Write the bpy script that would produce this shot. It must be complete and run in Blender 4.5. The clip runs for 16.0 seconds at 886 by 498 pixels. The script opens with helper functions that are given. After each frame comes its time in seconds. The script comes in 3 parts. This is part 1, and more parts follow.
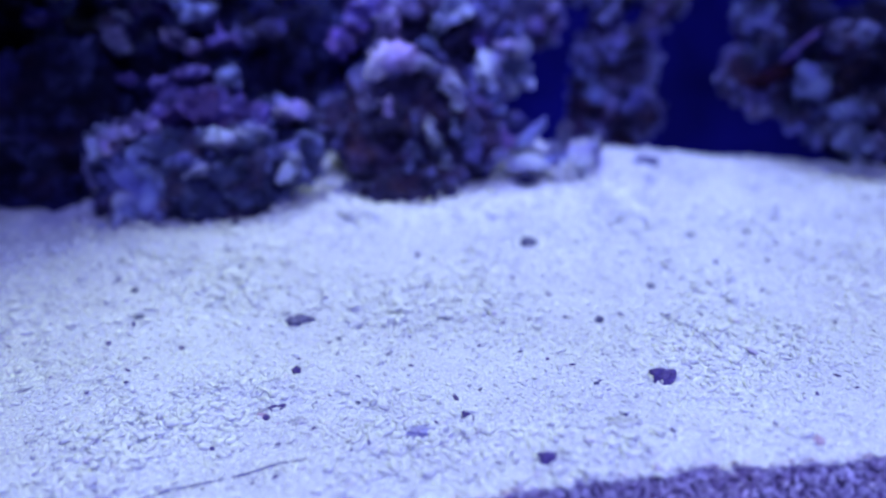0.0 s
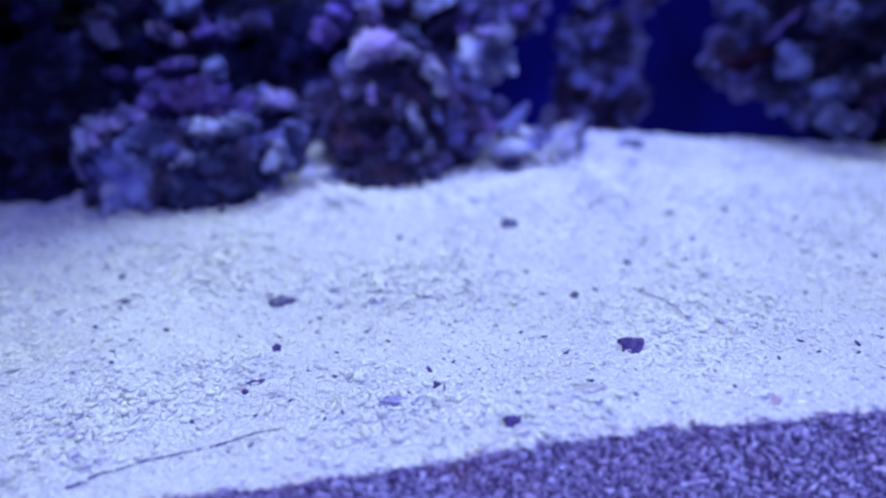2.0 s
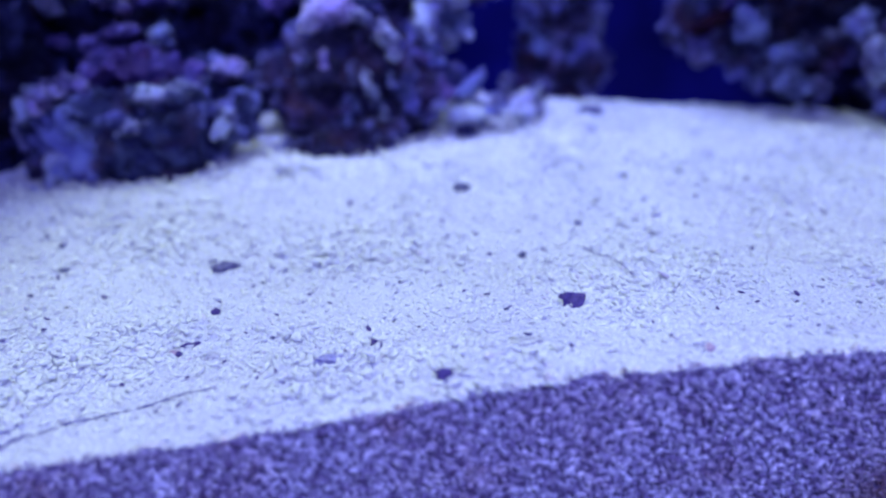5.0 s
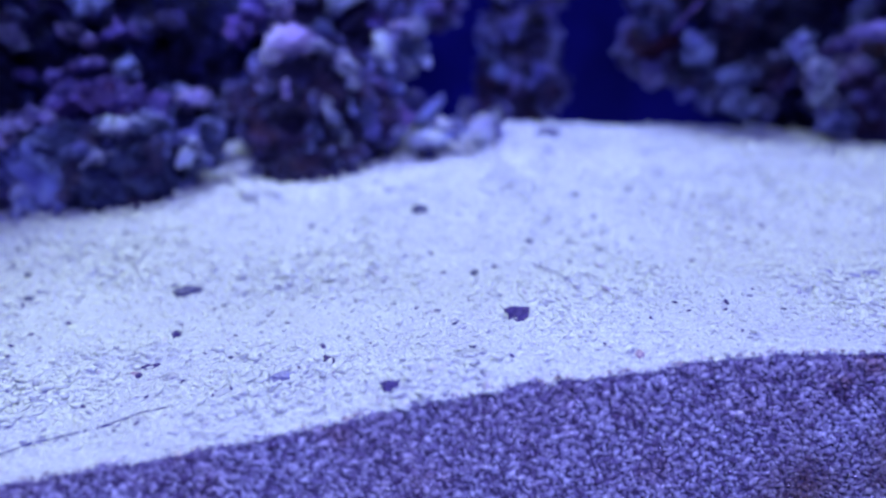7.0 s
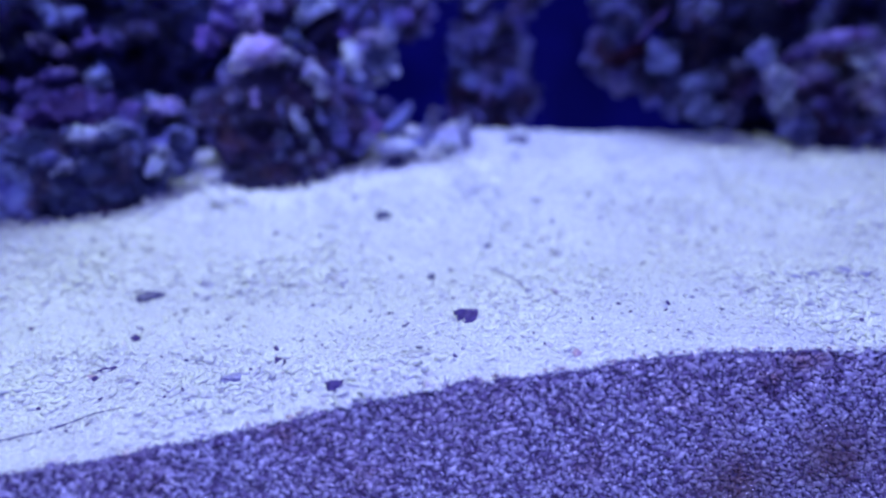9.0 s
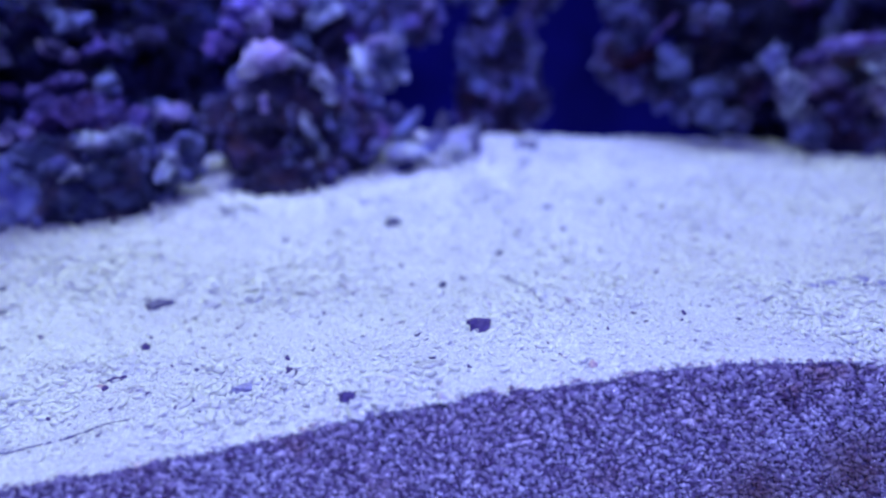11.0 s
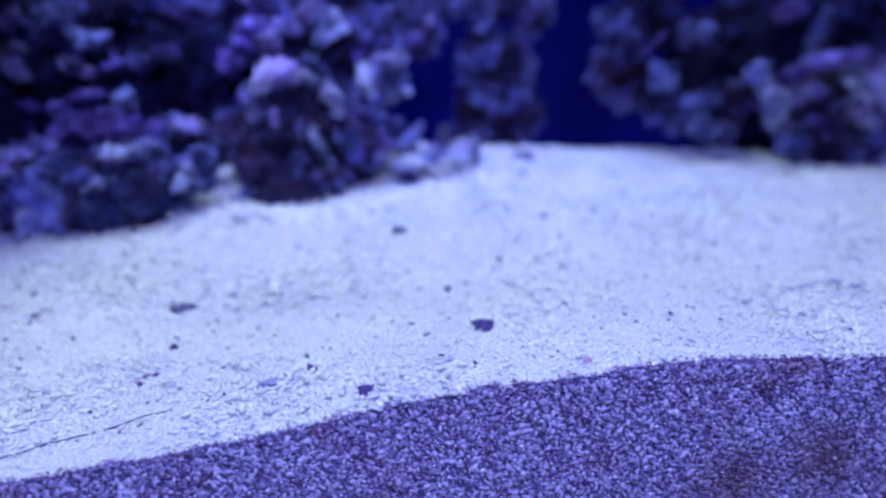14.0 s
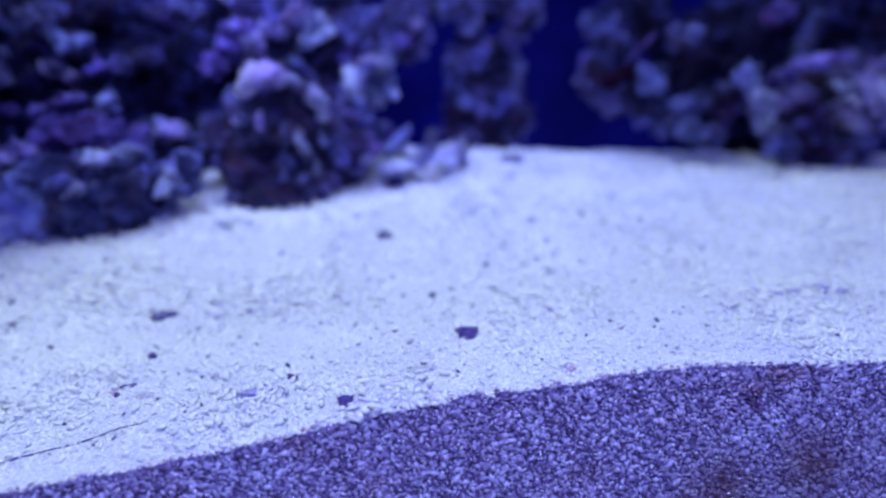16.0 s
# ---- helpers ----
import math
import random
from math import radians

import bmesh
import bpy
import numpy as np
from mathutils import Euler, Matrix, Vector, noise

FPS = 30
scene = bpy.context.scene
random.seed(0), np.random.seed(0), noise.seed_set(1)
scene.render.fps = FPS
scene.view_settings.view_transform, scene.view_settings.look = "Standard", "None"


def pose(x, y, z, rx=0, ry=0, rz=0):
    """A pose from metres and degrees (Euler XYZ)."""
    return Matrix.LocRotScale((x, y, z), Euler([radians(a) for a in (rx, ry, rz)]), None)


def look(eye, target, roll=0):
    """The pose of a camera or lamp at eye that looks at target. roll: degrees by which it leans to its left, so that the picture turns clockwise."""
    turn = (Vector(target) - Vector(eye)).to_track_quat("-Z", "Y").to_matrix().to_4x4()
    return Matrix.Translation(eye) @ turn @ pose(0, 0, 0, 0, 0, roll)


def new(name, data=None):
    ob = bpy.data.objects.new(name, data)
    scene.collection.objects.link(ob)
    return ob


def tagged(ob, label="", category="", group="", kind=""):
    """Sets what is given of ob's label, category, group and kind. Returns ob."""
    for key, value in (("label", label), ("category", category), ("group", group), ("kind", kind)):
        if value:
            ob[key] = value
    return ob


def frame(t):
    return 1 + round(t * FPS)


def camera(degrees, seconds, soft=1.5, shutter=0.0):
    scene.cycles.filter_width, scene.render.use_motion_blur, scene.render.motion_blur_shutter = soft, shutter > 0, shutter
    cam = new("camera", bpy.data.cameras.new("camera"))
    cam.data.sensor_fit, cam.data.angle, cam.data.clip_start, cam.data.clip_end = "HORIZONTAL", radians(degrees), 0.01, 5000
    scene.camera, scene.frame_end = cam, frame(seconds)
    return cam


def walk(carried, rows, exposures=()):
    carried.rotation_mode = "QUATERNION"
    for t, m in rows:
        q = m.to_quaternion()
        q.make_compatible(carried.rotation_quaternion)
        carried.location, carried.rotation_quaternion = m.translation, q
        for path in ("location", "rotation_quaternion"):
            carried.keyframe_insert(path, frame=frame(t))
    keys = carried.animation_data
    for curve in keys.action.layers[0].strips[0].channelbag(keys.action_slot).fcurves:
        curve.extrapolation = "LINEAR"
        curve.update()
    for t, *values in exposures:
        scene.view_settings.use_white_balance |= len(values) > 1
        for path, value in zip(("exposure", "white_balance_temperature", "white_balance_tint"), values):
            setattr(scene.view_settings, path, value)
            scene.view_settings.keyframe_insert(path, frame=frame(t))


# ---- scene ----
cam = camera(65.0, 16.0, soft=2.4)
cam.data.dof.use_dof = True
cam.data.dof.focus_distance, cam.data.dof.aperture_fstop = 0.44, 2.05
PATH = [
    (0, (0.025, -0.042, 0.193), (-0.089, 1.905, -0.247), -1.8),
    (0.5, (0.025, -0.037, 0.187), (-0.077, 1.908, -0.268), -2.0),
    (1, (0.039, -0.037, 0.181), (-0.073, 1.905, -0.285), -2.5),
    (1.5, (0.045, -0.044, 0.183), (-0.075, 1.9, -0.271), -2.9),
    (2, (0.046, -0.055, 0.183), (-0.079, 1.889, -0.271), -3.0),
    (2.5, (0.038, -0.052, 0.179), (-0.083, 1.888, -0.295), -3.0),
    (3, (0.042, -0.044, 0.172), (-0.06, 1.894, -0.313), -3.2),
    (3.5, (0.061, -0.036, 0.163), (-0.028, 1.901, -0.328), -3.6),
    (4, (0.072, -0.048, 0.161), (-0.018, 1.889, -0.33), -4.2),
    (4.2, (0.071, -0.052, 0.164), (-0.002, 1.881, -0.344), -3.6),
    (6.3, (0.081, -0.046, 0.163), (0.024, 1.895, -0.315), -3.9),
    (6.5, (0.085, -0.053, 0.163), (0.04, 1.891, -0.305), -4.1),
    (7, (0.093, -0.073, 0.166), (0.081, 1.876, -0.283), -4.5),
    (7.5, (0.105, -0.088, 0.172), (0.121, 1.864, -0.264), -4.7),
    (8, (0.11, -0.09, 0.173), (0.124, 1.864, -0.256), -4.6),
    (8.5, (0.116, -0.087, 0.17), (0.123, 1.865, -0.265), -4.7),
    (8.7, (0.121, -0.088, 0.166), (0.136, 1.865, -0.269), -4.7),
    (10.8, (0.118, -0.086, 0.164), (0.121, 1.873, -0.238), -4.5),
    (11, (0.116, -0.082, 0.168), (0.117, 1.873, -0.253), -4.7),
    (11.5, (0.113, -0.08, 0.171), (0.125, 1.876, -0.244), -4.3),
    (12, (0.103, -0.087, 0.177), (0.121, 1.871, -0.232), -4.3),
    (12.5, (0.098, -0.096, 0.178), (0.14, 1.859, -0.242), -4.4),
    (13, (0.103, -0.116, 0.169), (0.13, 1.84, -0.249), -4.8),
    (13.5, (0.107, -0.122, 0.176), (0.127, 1.837, -0.229), -4.9),
    (14, (0.107, -0.123, 0.178), (0.125, 1.836, -0.227), -4.7),
    (14.5, (0.102, -0.112, 0.176), (0.126, 1.846, -0.232), -4.5),
    (15, (0.109, -0.105, 0.174), (0.132, 1.852, -0.239), -4.7),
    (15.5, (0.111, -0.109, 0.172), (0.142, 1.849, -0.238), -4.7),
    (16, (0.115, -0.115, 0.179), (0.152, 1.844, -0.222), -4.8),
]
walk(cam, [(t, look(eye, target, roll)) for t, eye, target, roll in PATH])

# ---- light ----
world = bpy.data.worlds.new("water_glow")
world.use_nodes = True
scene.world = world
glow = world.node_tree.nodes["Background"]
glow.inputs["Color"].default_value = (0.045, 0.045, 0.66, 1)
glow.inputs["Strength"].default_value = 0.70

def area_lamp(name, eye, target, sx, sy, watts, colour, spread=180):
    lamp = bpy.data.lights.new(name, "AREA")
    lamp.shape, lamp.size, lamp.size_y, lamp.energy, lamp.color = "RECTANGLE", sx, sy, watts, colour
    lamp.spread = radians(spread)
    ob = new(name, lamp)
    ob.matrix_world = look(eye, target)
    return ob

area_lamp("tank_lamp", (-0.36, 0.38, 1.12), (-0.1, 0.38, 0.0), 0.6, 0.40, 7.25, (0.50, 0.64, 0.35), 130)
# Second overhead lamp, unseen, added to soften shadows and lift the right side.
area_lamp("tank_lamp", (0.62, 0.52, 1.12), (0.42, 0.44, 0.0), 0.6, 0.40, 4.2, (0.50, 0.64, 0.35), 130)
# Two unseen blue fills, added to tint and brighten rocks and rear sand.
area_lamp("blue_rock_fill", (-0.22, 0.26, 1.15), (-0.10, 0.98, 0.18), 0.9, 0.10, 2.2, (0.17, 0.22, 1.0), 46)
area_lamp("rear_blue_fill", (0.22, 0.99, 1.22), (0.22, 0.99, 0.1), 1.1, 0.12, 4.4, (0.20, 0.26, 1.0), 105)
# Violet fill added on the hall side to brighten the sand's front face.
area_lamp("front_fill_lamp", (0.20, -0.42, 0.60), (0.08, 0.27, -0.03), 0.3, 0.04, 10.6, (0.28, 0.31, 1.0))

# ---- materials ----
def material(name, rough=0.8):
    m = bpy.data.materials.new(name)
    m.use_nodes = True
    nt = m.node_tree
    b = nt.nodes["Principled BSDF"]
    b.inputs["Roughness"].default_value = rough
    b.inputs["Specular IOR Level"].default_value = 0.10
    return m, nt, b

def ramp(nt, source, stops):
    r = nt.nodes.new("ShaderNodeValToRGB")
    while len(r.color_ramp.elements) < len(stops):
        r.color_ramp.elements.new(0.5)
    for e, (p, c) in zip(r.color_ramp.elements, stops):
        e.position, e.color = p, (*c, 1)
    nt.links.new(source, r.inputs["Fac"])
    return r.outputs["Color"]

def noise_tex(nt, scale, detail=4, rough=0.6, coords="Object"):
    tc = nt.nodes.new("ShaderNodeTexCoord")
    n = nt.nodes.new("ShaderNodeTexNoise")
    n.inputs["Scale"].default_value, n.inputs["Detail"].default_value, n.inputs["Roughness"].default_value = scale, detail, rough
    nt.links.new(tc.outputs[coords], n.inputs["Vector"])
    return n.outputs["Fac"]

def mix(nt, fac, a, b, kind="MIX"):
    n = nt.nodes.new("ShaderNodeMix")
    n.data_type, n.blend_type = "RGBA", kind
    for sock, v in ((n.inputs[0], fac), (n.inputs[6], a), (n.inputs[7], b)):
        if hasattr(v, "links"):
            nt.links.new(v, sock)
        else:
            sock.default_value = v if isinstance(v, float) else (*v, 1)
    return n.outputs[2]

def bump(nt, b, height, strength, distance):
    n = nt.nodes.new("ShaderNodeBump")
    n.inputs["Strength"].default_value, n.inputs["Distance"].default_value = strength, distance
    nt.links.new(height, n.inputs["Height"])
    nt.links.new(n.outputs["Normal"], b.inputs["Normal"])

def sand_material():
    m, nt, b = material("coral_sand", 0.75)
    geo = nt.nodes.new("ShaderNodeNewGeometry")
    grain = ramp(nt, geo.outputs["Random Per Island"], [
        (0.0, (0.30, 0.30, 0.40)), (0.015, (0.54, 0.55, 0.57)), (0.10, (0.67, 0.68, 0.66)), (0.5, (0.72, 0.74, 0.70)),
        (0.97, (0.77, 0.79, 0.74)), (0.995, (0.72, 0.68, 0.70)), (1.0, (0.46, 0.42, 0.52))])
    patch = ramp(nt, noise_tex(nt, 9, 5), [(0.35, (0.86, 0.86, 0.92)), (0.62, (1, 1, 1))])
    col = mix(nt, 1.0, grain, patch, "MULTIPLY")
    nt.links.new(col, b.inputs["Base Color"])
    b.inputs["Subsurface Weight"].default_value, b.inputs["Subsurface Scale"].default_value = 0.35, 0.004
    b.inputs["Subsurface Radius"].default_value = (1.0, 1.0, 1.0)
    bump(nt, b, noise_tex(nt, 900, 3), 0.25, 0.0005)
    return m

def place_noise(nt, scale, detail=4, rough=0.6):
    geo = nt.nodes.new("ShaderNodeNewGeometry")
    n = nt.nodes.new("ShaderNodeTexNoise")
    n.inputs["Scale"].default_value, n.inputs["Detail"].default_value, n.inputs["Roughness"].default_value = scale, detail, rough
    nt.links.new(geo.outputs["Position"], n.inputs["Vector"])
    return n.outputs["Fac"]

def stained_sand_material():
    m, nt, b = material("algae_stained_sand", 0.16)
    b.inputs["Specular IOR Level"].default_value = 0.9
    geo = nt.nodes.new("ShaderNodeNewGeometry")
    grain = ramp(nt, geo.outputs["Random Per Island"], [
        (0.0, (0.15, 0.10, 0.18)), (0.14, (0.30, 0.25, 0.36)), (0.5, (0.53, 0.50, 0.57)), (0.84, (0.78, 0.77, 0.80)), (1.0, (0.97, 0.96, 0.94))])
    film = ramp(nt, place_noise(nt, 22, 5, 0.7), [(0.40, (1, 1, 1)), (0.58, (0.92, 0.84, 0.86)), (0.70, (0.62, 0.42, 0.42))])
    col = mix(nt, 1.0, grain, film, "MULTIPLY")
    near = nt.nodes.new("ShaderNodeMath")
    near.operation = "MINIMUM"
    for k, centre in enumerate(((0.353, 0.299, -0.074), (0.293, 0.292, -0.082))):
        dist = nt.nodes.new("ShaderNodeVectorMath")
        dist.operation = "DISTANCE"
        nt.links.new(geo.outputs["Position"], dist.inputs[0])
        dist.inputs[1].default_value = centre
        nt.links.new(dist.outputs["Value"], near.inputs[k])
    add = nt.nodes.new("ShaderNodeMath")
    add.operation = "MULTIPLY_ADD"
    nt.links.new(place_noise(nt, 70, 6, 0.75), add.inputs[0])
    add.inputs[1].default_value = 0.05
    nt.links.new(near.outputs[0], add.inputs[2])
    spot = ramp(nt, add.outputs[0], [(0.030, (1, 1, 1)), (0.062, (0, 0, 0))])
    nt.links.new(mix(nt, mix(nt, 0.80, (0, 0, 0), spot), col, (0.20, 0.11, 0.09)), b.inputs["Base Color"])
    bump(nt, b, noise_tex(nt, 900, 3), 0.3, 0.0006)
    return m

def bed_material():
    m, nt, b = material("fine_coral_sand", 0.85)
    # Violet-blue low stops put the blue shade of the pits into the colour.
    fine = ramp(nt, noise_tex(nt, 420, 3, 0.7), [(0.30, (0.42, 0.42, 0.60)), (0.48, (0.57, 0.58, 0.68)), (0.7, (0.72, 0.74, 0.72))])
    patch = ramp(nt, noise_tex(nt, 7, 5), [(0.35, (0.84, 0.82, 0.82)), (0.62, (1, 1, 1))])
    nt.links.new(mix(nt, 1.0, fine, patch, "MULTIPLY"), b.inputs["Base Color"])
    bump(nt, b, noise_tex(nt, 380, 4, 0.7), 0.5, 0.0015)
    return m

def rock_material(name, dark, mid, pale, crust, amount):
    """Dark porous rock; pale crust and painted highlights on its ridges, painted shade in hollows (attribute crust),
    and patches of coloured crust.
    """
    m, nt, b = material(name, 0.8)
    b.inputs["Specular IOR Level"].default_value = 0.04
    brown = (mid[0] * 1.5, mid[1] * 0.9, mid[2] * 0.7)
    base = ramp(nt, place_noise(nt, 60, 6, 0.7), [(0.36, dark), (0.60, mid)])
    base = mix(nt, ramp(nt, place_noise(nt, 21, 4, 0.6), [(0.52, (0, 0, 0)), (0.66, (1, 1, 1))]), base, brown)
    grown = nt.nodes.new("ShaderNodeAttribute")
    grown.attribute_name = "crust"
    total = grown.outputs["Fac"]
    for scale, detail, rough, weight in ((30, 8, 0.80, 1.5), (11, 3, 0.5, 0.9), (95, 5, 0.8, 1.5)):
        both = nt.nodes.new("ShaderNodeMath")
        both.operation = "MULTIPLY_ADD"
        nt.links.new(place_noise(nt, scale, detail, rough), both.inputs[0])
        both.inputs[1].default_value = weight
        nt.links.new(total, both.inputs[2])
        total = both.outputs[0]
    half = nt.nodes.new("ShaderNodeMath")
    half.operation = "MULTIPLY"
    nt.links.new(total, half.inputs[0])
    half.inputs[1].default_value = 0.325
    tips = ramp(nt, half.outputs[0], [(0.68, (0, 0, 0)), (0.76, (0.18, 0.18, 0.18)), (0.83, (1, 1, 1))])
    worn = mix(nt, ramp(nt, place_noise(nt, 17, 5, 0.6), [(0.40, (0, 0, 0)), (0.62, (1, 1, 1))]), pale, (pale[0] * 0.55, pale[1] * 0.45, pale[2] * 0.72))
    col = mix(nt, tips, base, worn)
    where = ramp(nt, place_noise(nt, 12, 4), [(amount, (0, 0, 0)), (amount + 0.08, (1, 1, 1))])
    col = mix(nt, where, col, mix(nt, tips, tuple(c * 0.22 for c in crust), crust))
    nt.links.new(col, b.inputs["Base Color"])
    bump(nt, b, place_noise(nt, 150, 7, 0.75), 1.0, 0.008)
    return m

def plain(name, colour, rough=0.7, scale=300, spread=0.4):
    m, nt, b = material(name, rough)
    lo = tuple(c * (1 - spread) for c in colour)
    nt.links.new(ramp(nt, noise_tex(nt, scale, 4), [(0.35, lo), (0.65, colour)]), b.inputs["Base Color"])
    bump(nt, b, noise_tex(nt, scale * 2, 3), 0.5, 0.0008)
    return m

SAND, STAINED, BED = sand_material(), stained_sand_material(), bed_material()
ROCK = rock_material("live_rock", (0.012, 0.012, 0.040), (0.078, 0.088, 0.23), (0.58, 0.64, 0.94), (0.36, 0.27, 0.86), 0.59)
ROCK_PINK = rock_material("coralline_rock", (0.014, 0.011, 0.038), (0.086, 0.074, 0.22), (0.58, 0.54, 0.94), (0.46, 0.31, 0.90), 0.57)
# Near-black base colour holds the shade of back walls, undersides and gaps.
ROCK_DARK = rock_material("shaded_reef_rock", (0.004, 0.004, 0.015), (0.015, 0.014, 0.050), (0.050, 0.055, 0.18), (0.05, 0.03, 0.14), 0.60)
# ROCK_DIM and ROCK_LILAC: lower-albedo versions of the rock recipe.
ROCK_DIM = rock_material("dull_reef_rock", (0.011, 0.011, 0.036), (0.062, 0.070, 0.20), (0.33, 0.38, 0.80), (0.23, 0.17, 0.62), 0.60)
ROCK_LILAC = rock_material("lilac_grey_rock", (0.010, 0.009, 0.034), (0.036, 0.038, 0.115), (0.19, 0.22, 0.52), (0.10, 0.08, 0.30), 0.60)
ROCK_PALE = rock_material("pale_reef_rock", (0.04, 0.036, 0.09), (0.17, 0.17, 0.34), (0.74, 0.80, 1.0), (0.40, 0.30, 0.76), 0.62)
ROCK_VIOLET = rock_material("violet_coralline_rock", (0.014, 0.009, 0.050), (0.078, 0.056, 0.25), (0.36, 0.29, 0.84), (0.30, 0.18, 0.72), 0.52)
# Brown rock tone, darkened to hold the shade inside the hollow rock.
ROCK_BROWN = rock_material("dark_brown_rock", (0.011, 0.009, 0.026), (0.046, 0.040, 0.110), (0.22, 0.23, 0.54), (0.15, 0.09, 0.30), 0.58)
SPONGE = rock_material("dark_red_sponge", (0.008, 0.002, 0.009), (0.018, 0.004, 0.017), (0.028, 0.008, 0.03), (0.028, 0.006, 0.025), 0.55)
CRUST = rock_material("pink_coralline_crust", (0.12, 0.09, 0.28), (0.34, 0.26, 0.72), (0.80, 0.76, 1.0), (0.60, 0.46, 1.0), 0.46)
RUBBLE = plain("pale_coral_rubble", (0.80, 0.80, 0.86), 0.8, 90, 0.7)

# ---- setting ----
def glass_y(x):
    return 0.2576 + 0.1168 * x

FRONT = ((-0.6, -0.012), (-0.145, -0.010), (-0.026, -0.004), (0.038, 0.002), (0.10, 0.008), (0.17, 0.007), (0.244, 0.0095), (0.30, 0.005), (0.385, -0.006), (0.7, -0.01))
RISE = ((0.0, 0.0), (0.04, 0.004), (0.14, 0.010), (0.20, 0.015), (0.26, 0.027), (0.32, 0.042), (0.38, 0.054), (0.44, 0.066), (0.50, 0.077), (0.58, 0.091), (0.64, 0.110), (0.68, 0.113), (0.80, 0.09), (1.6, 0.05))
BURROWS = ((-0.108, 0.376), (-0.118, 0.613), (0.140, 0.281), (0.347, 0.420))

def table(points, v):
    return np.interp(v, [p[0] for p in points], [p[1] for p in points])

def waves(x, y, seed, length, count=14):
    r = np.random.RandomState(seed)
    total = np.zeros_like(x)
    for _ in range(count):
        a, k = r.uniform(0, 2 * math.pi), 2 * math.pi / (length * r.uniform(0.6, 1.8))
        total += np.sin(k * (x * math.cos(a) + y * math.sin(a)) + r.uniform(0, 6.3))
    return total / math.sqrt(count)

def coarse(x, y):
    """How loose and coarse the sand lies, 0 to 1."""
    return np.clip(waves(x, y, 6, 0.13) * 0.38 + 0.50, 0, 1) ** 1.3

def sand_height(x, v):
    """Height of the sand at x, a distance v behind the front."""
    y = glass_y(x) + v
    h = table(FRONT, x) * np.exp(-(v / 0.16) ** 2) + table(RISE, v)
    h = h - 0.108 * np.maximum(0, x - 0.16) * np.minimum(1, (v / 0.62)) ** 2
    h = h + waves(x, y, 3, 0.09) * 0.0016 * np.minimum(1, v / 0.02) + waves(x, y, 4, 0.03) * 0.0006
    rough = coarse(x, y)
    h = h - rough * 0.0030 * np.clip(waves(x, y * 0.8, 5, 0.010) - 0.5, 0, 1.5) * np.minimum(1, v / 0.03) ** 2
    for bx, by in BURROWS:
        d = np.hypot(x - bx, y - by)
        h = h + 0.0022 * np.exp(-((d - 0.012) / 0.006) ** 2) - 0.004 * np.exp(-(d / 0.007) ** 4)
    return h

def mesh_from(name, verts, faces, mat, smooth=True):
    me = bpy.data.meshes.new(name)
    verts, faces = np.asarray(verts, dtype=np.float32), np.asarray(faces, dtype=np.int32)
    k = faces.shape[1]
    me.vertices.add(len(verts))
    me.vertices.foreach_set("co", verts.ravel())
    me.loops.add(faces.size)
    me.loops.foreach_set("vertex_index", faces.ravel())
    me.polygons.add(len(faces))
    me.polygons.foreach_set("loop_start", np.arange(0, faces.size, k, dtype=np.int32))
    me.update(calc_edges=True)
    me.validate()
    me.polygons.foreach_set("use_smooth", np.full(len(me.polygons), smooth))
    me.materials.append(mat)
    return me

def sand_bed():
    xs = np.concatenate([np.linspace(-1.7, -0.62, 28), np.arange(-0.6, 0.86, 0.004), np.linspace(0.88, 2.0, 28)])
    vs = np.concatenate([np.arange(0, 0.76, 0.004), np.linspace(0.78, 1.55, 26)])
    X, V = np.meshgrid(xs, vs)
    V = np.where(V > 0.76, 0.76 + (V - 0.76) * (1.748 - glass_y(X) - 0.76) / 0.79, V)
    Z = sand_height(X, V)
    top = np.stack([X, glass_y(X) + V, Z], -1).reshape(-1, 3)
    n, m = len(xs), len(vs)
    i, j = np.meshgrid(np.arange(n - 1), np.arange(m - 1))
    a = (j * n + i).ravel()
    quads = np.stack([a, a + 1, a + n + 1, a + n], -1)
    depths = np.array([0.006, 0.03, 0.08, 0.2, 0.35])
    wall, wq, last = [], [], np.arange(n)
    for d in depths:
        row = np.stack([xs, glass_y(xs) + 0.0025, np.minimum(Z[0] - d, Z[0])], -1)
        start = len(top) + sum(len(w) for w in wall)
        wall.append(row)
        ids = start + np.arange(n)
        wq.append(np.stack([ids[:-1], ids[1:], last[1:], last[:-1]], -1))
        last = ids
    me = mesh_from("sand_bed", np.concatenate([top] + wall), np.concatenate([quads] + wq), BED)
    me.materials.append(GAP_SHADE)
    me.polygons.foreach_set("material_index", np.repeat((0, 1), (len(quads), len(wq) * (n - 1))).astype(np.int32))
    return tagged(new("ground", me), "bed of pale fine coral sand rising towards the rocks", "sand", kind="structure")

ICO = None
def ico():
    global ICO
    if ICO is None:
        bm = bmesh.new()
        bmesh.ops.create_icosphere(bm, subdivisions=1, radius=1)
        ICO = (np.array([v.co[:] for v in bm.verts]), np.array([[v.index for v in f.verts] for f in bm.faces]))
        bm.free()
    return ICO

